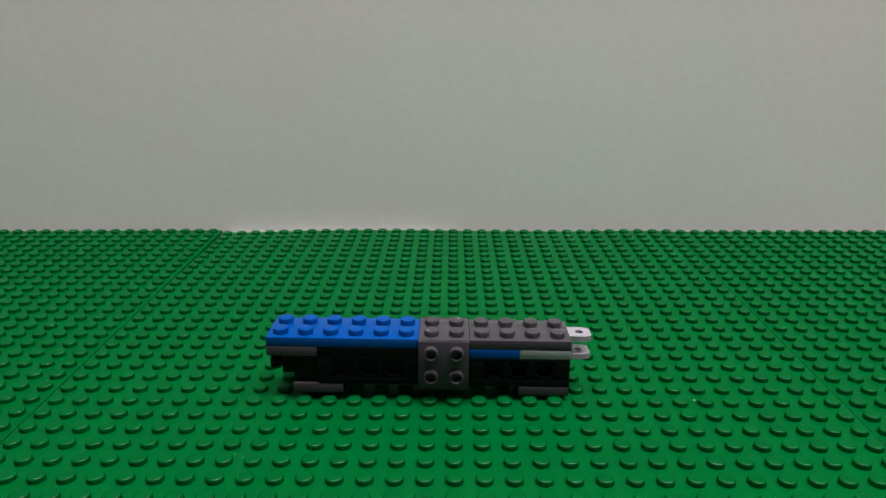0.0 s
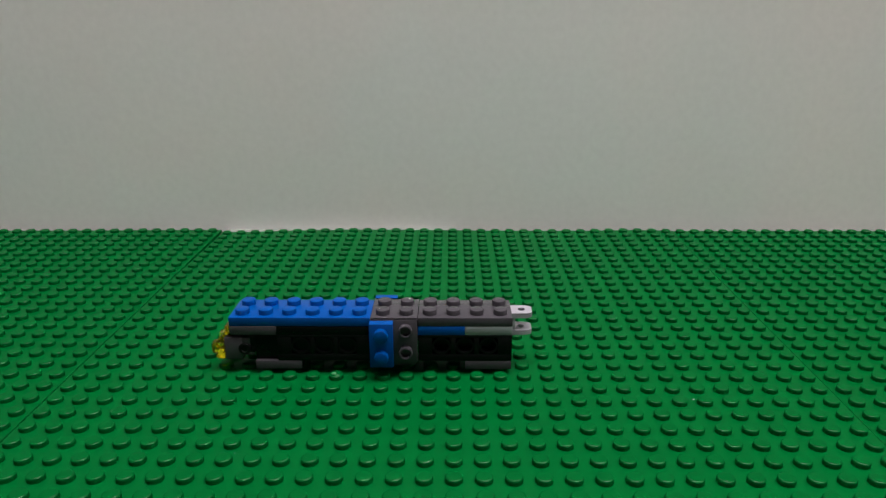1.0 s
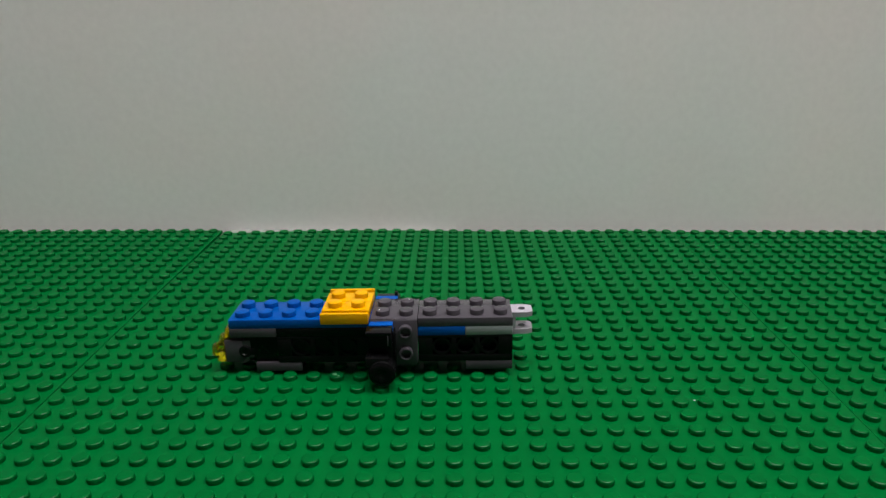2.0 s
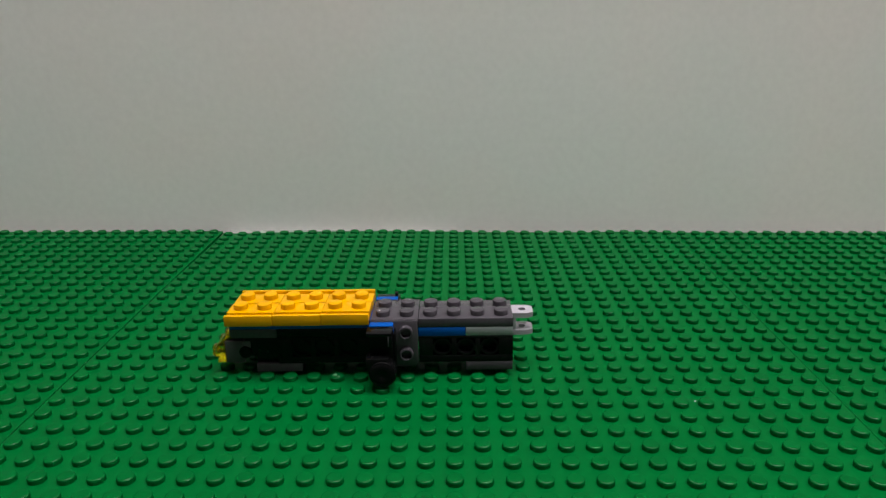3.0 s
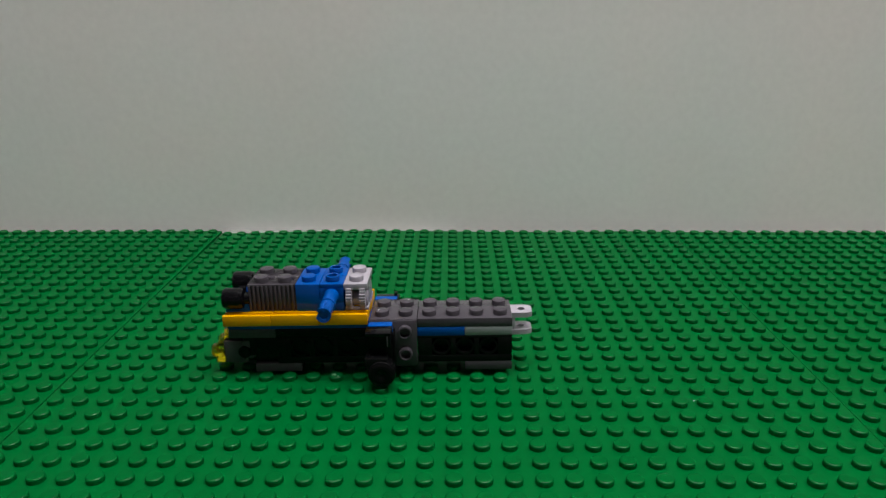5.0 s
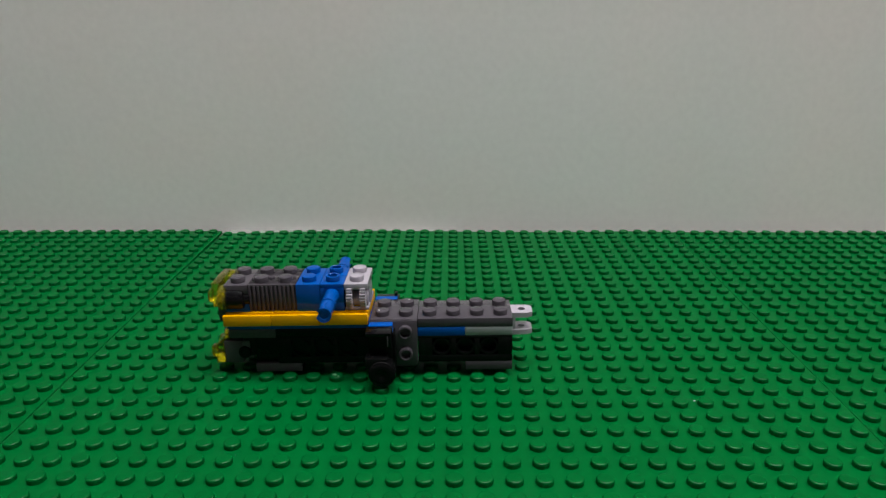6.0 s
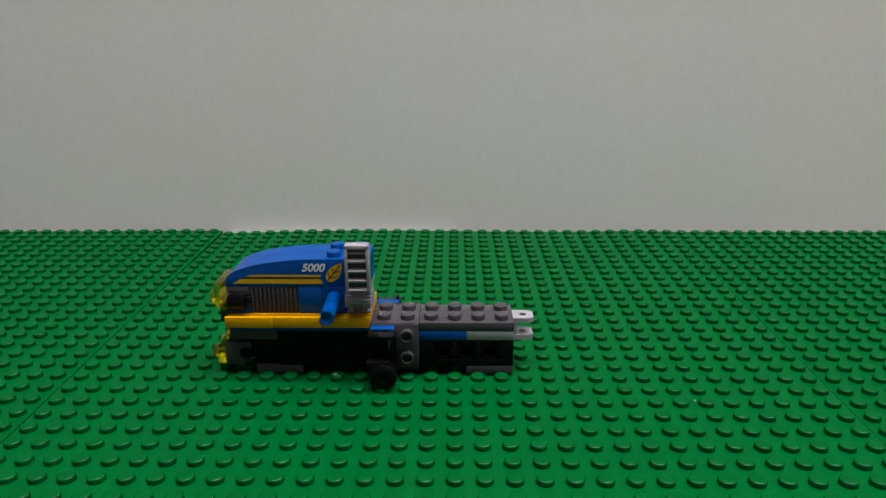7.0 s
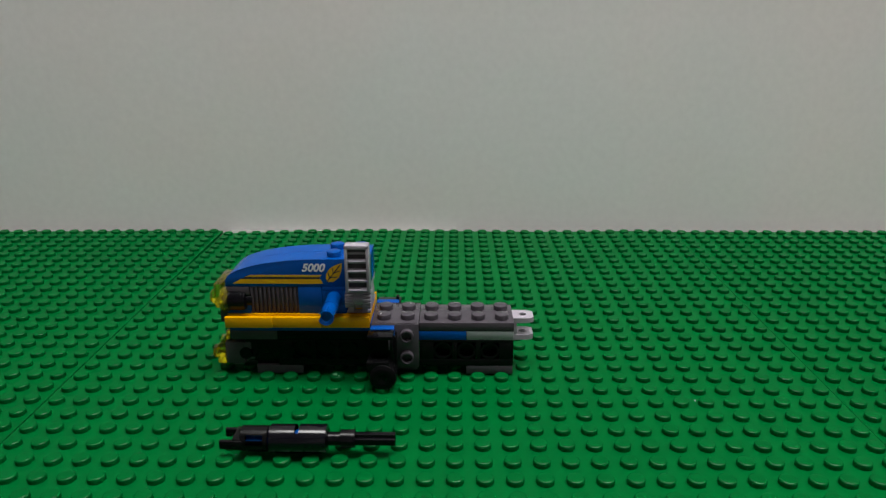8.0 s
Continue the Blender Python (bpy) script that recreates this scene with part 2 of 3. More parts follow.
def baseplate(x0, y0, rows, label, warp):
    """A 32 by 32 stud baseplate with its near left corner at x0, y0 in millimetres; the studs of the given rows are single parts."""
    base = new("baseplate")
    base.matrix_basis = mm(x0, y0, 0)

    def lift(x, y):
        return warp(x0 + x, y0 + y)

    def mesh_part(name, verts, faces):
        me = bpy.data.meshes.new(name)
        me.from_pydata([(x * MM, y * MM, z * MM) for x, y, z in verts], [], faces)
        me.materials.append(GREEN)
        me.shade_smooth()
        me.set_sharp_from_angle(angle=radians(40))
        ob = new(name, me)
        ob.parent = base
        return ob
    # the sheet: an upper and a lower skin with a narrow chamfer round the upper edge
    verts, faces, n = [], [], 33
    steps = [0.03] + [8.0 * k for k in range(1, 32)] + [255.97]
    for z, inset in ((-1.5, 0.0), (-0.18, 0.0), (0.0, 0.18)):
        for y in steps:
            for x in steps:
                px, py = min(max(x, inset + 0.03), 255.97 - inset), min(max(y, inset + 0.03), 255.97 - inset)
                verts.append((px, py, z + lift(px, py)))
    rim = [i for i in range(n)] + [k * n + n - 1 for k in range(1, n)] + [(n - 1) * n + i for i in range(n - 2, -1, -1)] + [k * n for k in range(n - 2, 0, -1)]
    for j in range(n - 1):
        for i in range(n - 1):
            a = j * n + i
            faces.append((a, a + n, a + n + 1, a + 1))
            a += 2 * n * n
            faces.append((a, a + 1, a + n + 1, a + n))
    for level in (0, n * n):
        for k in range(len(rim)):
            a, b = rim[k] + level, rim[(k + 1) % len(rim)] + level
            faces.append((a, b, b + n * n, a + n * n))
    mesh_part("sheet", verts, faces)
    verts, faces, n = [], [], 16
    rings = PLATE_STUD[:-1]
    for i in range(32):
        for j in range(32):
            x, y = 8 * i + 4, 8 * j + 4
            if j in rows:
                stud(base, GREEN, mm(x, y, lift(x, y)))
                continue
            k0 = len(verts)
            for r, h in rings:
                verts += [(x + r * math.cos(2 * math.pi * k / n), y + r * math.sin(2 * math.pi * k / n), h + lift(x, y)) for k in range(n)]
            for a in range(len(rings) - 1):
                faces += [(k0 + a * n + k, k0 + a * n + (k + 1) % n, k0 + (a + 1) * n + (k + 1) % n, k0 + (a + 1) * n + k) for k in range(n)]
            faces.append(tuple(k0 + (len(rings) - 1) * n + k for k in range(n)))
    tagged(mesh_part("studs", verts, faces), kind="stuff")
    return tagged(base, label, "baseplate", "green baseplates")


# ---- the toy vehicle; x runs from nose to tail, y = 0 is its near side, z = 0 its underside
PLACED = []      # (part, pose in the vehicle, second at which it is put on)


def comes(ob, t):
    PLACED.append((ob, ob.matrix_basis.copy(), t))
    return ob


def technic_block(parent, at, n):
    """A black beam brick, n studs long, with round holes through its sides."""
    bm = bmesh.new()
    add_box(bm, 0.05, 3.0, 0, 8 * n - 0.05, 5.0, 9.58, 0.15)
    # side walls between the holes, each with a rim
    for side in (0.05, 7.95):
        inner = 3.1 if side < 4 else 4.9
        a, b = min(side, inner), max(side, inner)
        add_box(bm, 0.05, a, 0, 8 * n - 0.05, b, 2.5, 0.12)
        add_box(bm, 0.05, a, 8.7, 8 * n - 0.05, b, 9.58, 0.12)
        edges = [0.05] + [v for k in range(1, n) for v in (8 * k - 3.1, 8 * k + 3.1)] + [8 * n - 0.05]
        for k in range(0, len(edges), 2):
            add_box(bm, edges[k], a, 2.4, edges[k + 1], b, 8.8, 0.12)
        for k in range(1, n):
            m = Matrix.Translation((8 * k, a, 5.6)) @ Matrix.Rotation(radians(-90), 4, "X")
            add_turned(bm, [(2.5, 0), (3.15, 0), (3.15, b - a), (2.5, b - a)], m, 18, True)
    return part("technic_brick", bm, BLACK, parent, "black brick with round side holes", at)


def side_bracket(parent):
    """Dark grey bracket: a top plate with a hanging wall on each side that carries hollow studs."""
    bm = bmesh.new()
    add_box(bm, 48.05, -1.55, 17.0, 63.95, 17.55, 19.2, 0.2)
    add_box(bm, 48.05, -1.6, 3.3, 63.95, 0.0, 19.2, 0.25)
    add_box(bm, 48.05, 16.0, 3.3, 63.95, 17.6, 19.2, 0.25)
    add_box(bm, 48.6, 0.6, 1.2, 63.4, 15.4, 17.2, 0.3)
    ob = part("bracket", bm, DARK, parent, "dark grey bracket with side studs")
    stud_grid(ob, DARK, 2, 2, 19.2, x0=48)
    # two tiny pale discs painted in as glints on the stud tops
    for x, y in ((51.0, 3.4), (60.6, 12.6)):
        part("scuff", add_turned(bmesh.new(), [(0.22, 0), (0.18, 0.04), (0, 0.05)], n=9), CHIP_GLINT, ob, "pale disc painted as a stud glint", mm(x, y, 21.0))
    for x in (52, 60):
        for z in (7.4, 15.4):
            stud(ob, DARK, mm(x, -1.6, z) @ TO_FRONT, True)
            stud(ob, DARK, mm(x, 17.6, z) @ Matrix.Rotation(radians(-90), 4, "X"), True)
    return ob


def hitch(parent, z, y):
    """Light grey tongue with a hole for a trailer."""
    bm = bmesh.new()
    pts = [(-1.0, -3.6), (5.4, -3.6), (7.2, -2.7), (7.5, -2.2), (7.5, 2.2), (7.2, 2.7), (5.4, 3.6), (-1.0, 3.6)]
    hole = [(3.9 + 1.25 * math.cos(a), 1.25 * math.sin(a)) for a in [2 * math.pi * k / 14 for k in range(14)]]
    top = []
    for h in (0.0, 1.8):
        o = [bm.verts.new((x, yy, h)) for x, yy in pts]
        i = [bm.verts.new((x, yy, h)) for x, yy in hole]
        top.append((o, i))
        e = [bm.edges.new((o[k], o[(k + 1) % len(o)])) for k in range(len(o))] + [bm.edges.new((i[k], i[(k + 1) % 14])) for k in range(14)]
        bmesh.ops.triangle_fill(bm, edges=e, use_beauty=True)
    for which in (0, 1):
        a, b = top[0][which], top[1][which]
        for k in range(len(a)):
            bm.faces.new((a[k], a[(k + 1) % len(a)], b[(k + 1) % len(a)], b[k]))
    return part("hitch", bm, LIGHT, parent, "light grey tongue with a hole", mm(95.6, y, z))


def rail_plate(parent, x, far):
    """A yellow plate, 1 by 2, with a grooved rail along its outer side."""
    bm = add_box(bmesh.new(), 0.05, 0.0, 0, 15.95, 7.95, 3.18, 0.15)
    add_box(bm, 0.05, -3.3, 0, 15.95, 0.2, 1.7, 0.12)
    add_box(bm, 0.05, -3.5, -0.4, 15.95, -2.1, 3.4, 0.2)
    slip = (0.32 - x * 0.01) * (1 if far else -1)      # the plates are not quite in line
    at = mm(x + 16, 16 + slip, 19.2, 0, 0, 180.3) if far else mm(x - 0.1, slip, 19.2, 0, 0, -0.25)
    ob = part("rail_plate", bm, YELLOW, parent, "orange-yellow plate with a side rail", at)
    stud_grid(ob, YELLOW, 2, 1, 3.2)
    return ob


def add_gear(bm, m, x0, x1, inner=2.35, outer=3.1, teeth=14):
    """A short toothed roll about local x."""
    ring = []
    for k in range(teeth):
        for a, r in ((0.0, inner), (0.2, inner), (0.32, outer), (0.68, outer), (0.8, inner)):
            w = 2 * math.pi * (k + a) / teeth
            ring.append((r * math.cos(w), r * math.sin(w)))
    ends = [[bm.verts.new(m @ Vector((x, y, z))) for y, z in ring] for x in (x0, x1)]
    bm.faces.new(ends[0])
    bm.faces.new(ends[1][::-1])
    for k in range(len(ring)):
        j = (k + 1) % len(ring)
        bm.faces.new((ends[0][k], ends[0][j], ends[1][j], ends[1][k]))


def hinge_brick(parent):
    bm = add_box(bmesh.new(), 0.05, 5.0, 0, 7.95, 11.0, 9.0, 0.15)
    for y, d in ((5.2, -1), (10.8, 1)):      # a barrel between the fingers, under the top's overhang
        add_turned(bm, [(0, 0.3), (2.6, 0.3), (2.6, 7.7), (0, 7.7)], Matrix.Translation((0, y + d * 1.6, 3.1)) @ Matrix.Rotation(radians(90), 4, "Y"), 18)
    add_box(bm, 0.05, 0.05, 7.4, 7.95, 15.95, 9.58, 0.2)
    add_box(bm, 0.05, 0.6, 0, 7.95, 15.4, 1.0, 0.15)
    # two toothed fingers on each side, curving outwards
    for mid, d in ((2.6, -1), (13.4, 1)):
        for x in (0.7, 5.2):
            for k in range(8):
                z, push = 0.7 + k * 0.95, 1.6 + 2.5 * math.sin(math.pi * (k + 1.0) / 9)
                add_box(bm, x, min(mid, mid + d * push), z, x + 2.0, max(mid, mid + d * push), z + 0.72, 0.12, 1)
            add_box(bm, x + 0.1, min(mid, mid + d * 3.1), 0.8, x + 1.9, max(mid, mid + d * 3.1), 8.0, 0.12, 1)
    ob = part("hinge_brick", bm, LIGHT, parent, "light grey hinge brick with toothed fingers", mm(40, 0, 22.4))
    stud_grid(ob, LIGHT, 1, 2, 9.6)
    return ob


def hole_brick(parent, y):
    """A blue one-stud brick with a round hole through it and a hollow stud."""
    bm = bmesh.new()
    add_box(bm, 0.05, 0.05, 0, 7.95, 7.95, 3.1, 0.15)
    add_box(bm, 0.05, 0.05, 8.1, 7.95, 7.95, 9.58, 0.15)
    add_box(bm, 0.05, 0.05, 2.9, 1.6, 7.95, 8.3, 0.12)
    add_box(bm, 6.4, 0.05, 2.9, 7.95, 7.95, 8.3, 0.12)
    add_turned(bm, [(2.45, 0.02), (3.3, 0.02), (3.3, 7.98), (2.45, 7.98)], Matrix.Translation((4, 0, 5.6)) @ Matrix.Rotation(radians(-90), 4, "X"), 20, True)
    ob = part("technic_brick", bm, BLUE, parent, "blue one-stud brick with a round hole", mm(32, y, 22.4))
    stud_grid(ob, BLUE, 1, 1, 9.6, True)
    return ob


def long_pin(parent, far):
    """Blue friction pin, slotted at its ends."""
    bm = bmesh.new()
    rings = [(1.5, 0.1), (2.45, 0), (2.45, 0.6), (2.3, 0.9), (2.3, 3.2), (2.3, 7.6), (2.65, 7.7), (2.65, 8.3), (2.35, 8.4), (2.35, 15.2), (2.45, 15.5), (2.45, 19.8), (2.3, 20.2), (0, 20.2)]
    m = Matrix.Rotation(radians(-90), 4, "X")
    add_turned(bm, [(0, 0.5), (1.3, 0.5)] + rings, m, 20)
    tip = [f for f in bm.faces if f.calc_center_median().y < 2.5 and f.calc_center_median().x < -1.2 and abs(f.calc_center_median().z - 0.3) < 0.8]
    bmesh.ops.delete(bm, geom=tip, context="FACES")
    if not far:
        add_box(bm, -0.4, -0.3, 1.3, 0.4, 4.0, 2.6, 0.1, 1)
    at = mm(36, 32.5, 28.0, 0, 0, 180) if far else mm(36, -16.5, 28.0)
    return part("pin", bm, BLUE, parent, "blue slotted connector pin", at)


def ribbed_brick(parent, y, far):
    """Dark grey 1 by 2 brick: upright flutes outside, level ledges inside."""
    bm = add_box(bmesh.new(), 0.05, 0.9, 0, 15.95, 7.1, 9.58, 0.12)
    add_box(bm, 0.05, 0.3, 8.9, 15.95, 7.95, 9.58, 0.12)
    for k in range(11):
        x = 0.2 + k * 1.44
        add_box(bm, x, 0.05, 0.05, x + 0.85, 1.1, 9.2, 0.22, 2)
    for k in range(5):
        z = 0.2 + k * 1.85
        add_box(bm, 0.05, 6.9, z, 15.95, 7.95, z + 0.8, 0.15, 1)
    at = mm(24, 16, 22.4, 0, 0, 180) if far else mm(8, 0, 22.4)
    ob = part("ribbed_brick", bm, DARK, parent, "dark grey brick with fluted sides", at)
    stud_grid(ob, DARK, 2, 1, 9.6)
    return ob


def side_lamp(parent, far):
    """Black lamp barrel along the nose, on a small clip."""
    bm = bmesh.new()
    add_turned(bm, [(0, -1.6), (1.6, -1.6), (3.2, -1.2), (3.6, -0.4), (3.6, 4.5), (3.3, 4.9), (3.3, 5.5), (2.5, 5.8), (2.0, 6.0), (2.0, 7.6), (0, 7.6)], Matrix.Rotation(radians(90), 4, "Y"), 22)
    low, high = (-5.5, 1.9) if far else (-1.4, 6.0)
    add_box(bm, 1.4, low, -3.3, 3.9, high, -0.15, 0.2)
    add_box(bm, 0.4, low + 1.0, -3.3, 4.2, high - 1.0, -2.4, 0.2)
    at = mm(0.9, 13.8, 28.2) if far else mm(0.9, 1.2, 26.9)
    return part("lamp_barrel", bm, SATIN, parent, "black lamp barrel", at)


def nose_plate(parent):
    """The see-through yellow lamp plate across the nose."""
    bm = add_box(bmesh.new(), -4.3, 0.6, 24.0, -1.4, 15.4, 32.6, 0.5)
    for y in (2.6, 13.4):
        add_turned(bm, [(3.7, 0), (4.3, 0.2), (4.3, 2.3), (4.0, 2.6), (3.7, 2.6)], Matrix.Translation((1.0, y + (0.3 if y > 8 else -1.1), 28.2 if y > 8 else 27.2)) @ TO_NOSE, 22, True)
        add_turned(bm, [(2.4, 0.0), (2.4, 1.0), (2.2, 1.3), (0, 1.3)], Matrix.Translation((-4.25, y, 27.6)) @ TO_NOSE, 20)
    return part("lamp_lens", bm, CLEAR, parent, "clear yellow lamp plate")


def grille_bracket(parent):
    bm = add_box(bmesh.new(), -3.0, 1.4, 18.6, -0.2, 14.6, 25.4, 0.25)
    add_box(bm, -1.4, 1.0, 25.2, 8.0, 15.0, 28.6, 0.2)
    return part("bracket", bm, DARK, parent, "dark grey nose bracket")


HOOD = [(0.1, 32.0), (47.95, 32.0), (47.95, 41.6), (32.0, 41.6)] + [(32.0 - 31.9 * math.sin(a), 33.7 + 7.9 * math.cos(a)) for a in [k * math.pi / 28 for k in range(1, 15)]]


def hood(parent, y, printed):
    bm = add_profile(bmesh.new(), HOOD, 0.05, 7.95, 0.18)
    ob = part("hood", bm, BLUE, parent, "blue curved hood with printed stripes" if printed else "blue curved hood half", mm(0, y, 0))
    stud_grid(ob, BLUE, 2, 1, 41.6, x0=32)
    if not printed:
        return ob
    y0, y1 = -0.02, 0.2
    part("stripe", add_profile(bmesh.new(), [(6.9, 35.5), (31.6, 35.5), (32.2, 36.15), (8.7, 36.15)], y0, y1), GOLD_PRINT, ob, "ochre printed stripe")
    part("stripe", add_profile(bmesh.new(), [(2.6, 33.1), (32.6, 33.1), (31.7, 34.7), (5.4, 34.7)], y0, y1), GOLD_PRINT, ob, "ochre printed stripe")
    part("stripe", add_profile(bmesh.new(), [(5.6, 34.72), (31.7, 34.72), (31.5, 35.45), (7.0, 35.45)], y0, y1), DARK_PRINT, ob, "dark printed stripe")
    shift = 0.9
    leaf = [(33.3, 33.0), (35.2, 33.1), (37.0, 34.6), (37.9, 36.8), (38.2, 39.6), (36.0, 38.9), (34.0, 37.7), (32.9, 35.9), (32.7, 34.2)]
    part("leaf_mark", add_profile(bmesh.new(), [(x + shift, z + 0.7) for x, z in leaf], y0, y1), GOLD_PRINT, ob, "ochre printed leaf")
    veins = bmesh.new()
    for a, b in (((32.9, 33.0), (37.5, 38.9)), ((34.2, 34.6), (36.4, 34.8)), ((35.4, 36.2), (37.4, 36.9)), ((34.0, 34.4), (33.5, 36.4)), ((35.2, 36.0), (35.0, 38.0))):
        d = Vector((b[0] - a[0], b[1] - a[1])).normalized() * 0.16
        add_profile(veins, [(p[0] + shift + q * d.y, p[1] + 0.7 - q * d.x) for p, q in ((a, -1), (a, 1), (b, 1), (b, -1))], y0 - 0.02, y1)
    part("leaf_veins", veins, DARK_PRINT, ob)
    cu = bpy.data.curves.new("number", "FONT")
    cu.body, cu.size, cu.shear, cu.extrude, cu.offset = "5000", 3.75 * MM, 0.27, 0.00005, 0.00012
    tmp = bpy.data.objects.new("number", cu)
    me = bpy.data.meshes.new_from_object(tmp)
    bpy.data.objects.remove(tmp)
    me.materials.clear()
    me.materials.append(WHITE_PRINT)
    num = new("number", me)
    num.parent = ob
    num.matrix_basis = mm(25.7, 0.0, 37.45, 90, 0, 0) @ Matrix.Diagonal((0.99, 1, 1, 1))
    tagged(num, "white printed number 5000")
    return ob


def hinge_plate(parent):
    """The upright hinge plate on the side of the hinge brick."""
    bm = add_box(bmesh.new(), 0.1, -3.2, 0, 7.9, 0, 16.0, 0.2)
    roll = Matrix.Translation((0, -1.4, -3.0))
    add_turned(bm, [(0, 2.4), (2.2, 2.4), (2.2, 5.6), (0, 5.6)], roll @ Matrix.Rotation(radians(90), 4, "Y"), 18)
    add_gear(bm, roll, -0.3, 2.5)
    add_gear(bm, roll, 5.5, 8.1)
    add_box(bm, 2.4, -2.8, -2.0, 5.6, -0.4, 0.4, 0.2)
    at = mm(40.6, -0.6, 31.8)
    ob = part("hinge_plate", bm, LIGHT, parent, "light grey hinge plate", at)
    for z in (4, 12):
        stud(ob, LIGHT, mm(4, -3.2, z) @ TO_FRONT)
    return ob


def grille_tile(parent):
    bm = bmesh.new()
    for a in (0.1, 6.9):
        add_box(bm, a, -3.2, 0.05, a + 1.0, 0, 15.95, 0.2)
    add_box(bm, 0.1, -3.2, 14.6, 7.9, 0, 15.95, 0.2)
    add_box(bm, 0.9, -2.7, 12.9, 7.1, 0, 13.7, 0.15)
    for k in range(4):
        slat = bmesh.ops.create_cube(bm, size=1.0, matrix=Matrix.Translation((4.0, -1.9, 1.1 + k * 3.25)) @ Matrix.Rotation(radians(30), 4, "X") @ Matrix.Diagonal((6.2, 2.4, 0.9, 1)))
        bmesh.ops.bevel(bm, geom=list({e for v in slat["verts"] for e in v.link_edges}), offset=0.12, segments=1, affect="EDGES")
    at = mm(40.9, -3.8, 32.6)
    ob = part("grille_tile", bm, LIGHT, parent, "light grey grille tile with slots", at)
    # added dark sheet: puts the slots' shade into colour
    part("grille_back", add_box(bmesh.new(), 0.9, -1.95, 0.1, 7.1, -0.02, 14.8, 0.1), DARK, ob, "dark sheet added as shade in the slots")
    return ob


def side_plate(parent, far):
    at = mm(56, 17.6, 3.1, 90, 0, 180) if far else mm(48, -1.6, 3.1, 90, 0, 0)
    return block("plate", 1, 2, 3.2, BLUE, parent, at, "blue upright side plate")


def black_arm(parent, far):
    """Black step bracket on the side plate."""
    bm = add_box(bmesh.new(), 0.1, -2.2, -1.5, 8.0, 0, 15.6, 0.2)
    add_box(bm, 8.06, -1.2, -1.5, 8.7, 3.0, 13.6, 0.15)
    add_box(bm, 0.1 if far else 6.8, -2.0, 15.0, 1.2 if far else 7.9, 0.0, 18.0 if far else 15.7, 0.15)
    add_box(bm, -0.8, -6.6, 3.2, 6.6, -0.5, 7.0, 0.3)
    at = mm(56, 20.8, 2.2, 0, 0, 180) if far else mm(48, -4.8, 3.2)
    ob = part("step_bracket", bm, BLACK, parent, "black step bracket", at)
    part("flange", add_box(bmesh.new(), -0.4, -5.4, 14.4, 7.9, 0, 15.6, 0.2), SATIN, ob, "black flange")
    bm = add_box(bmesh.new(), 6.9, -5.4, 10.4, 7.9, -1.0, 14.5, 0.2)
    part("lip", bm, SATIN, ob, "black hanging lip")
    # grey strip that draws the highlight along the lip's edge
    part("worn_edge", add_box(bmesh.new(), 6.55, -5.45, 10.8, 7.0, -4.4, 14.4, 0.12), DARK, ob, "grey strip drawn as the edge highlight")
    return ob


def black_foot(parent, far):
    bm = bmesh.new()
    add_turned(bm, [(0, 0.3), (1.2, 0.2), (1.6, 0), (3.6, 0), (4.4, 0.5), (4.6, 1.2), (4.6, 5.4), (4.2, 6.0), (2.4, 6.2), (2.4, 9.0), (0, 9.0)], Matrix.Rotation(radians(-90), 4, "X"), 22)
    at = mm(52.0, 30, 4.8, 0, 0, 180) if far else mm(52.6, -12.5, 4.8)
    return part("foot_peg", bm, BLACK, parent, "black round foot peg", at)


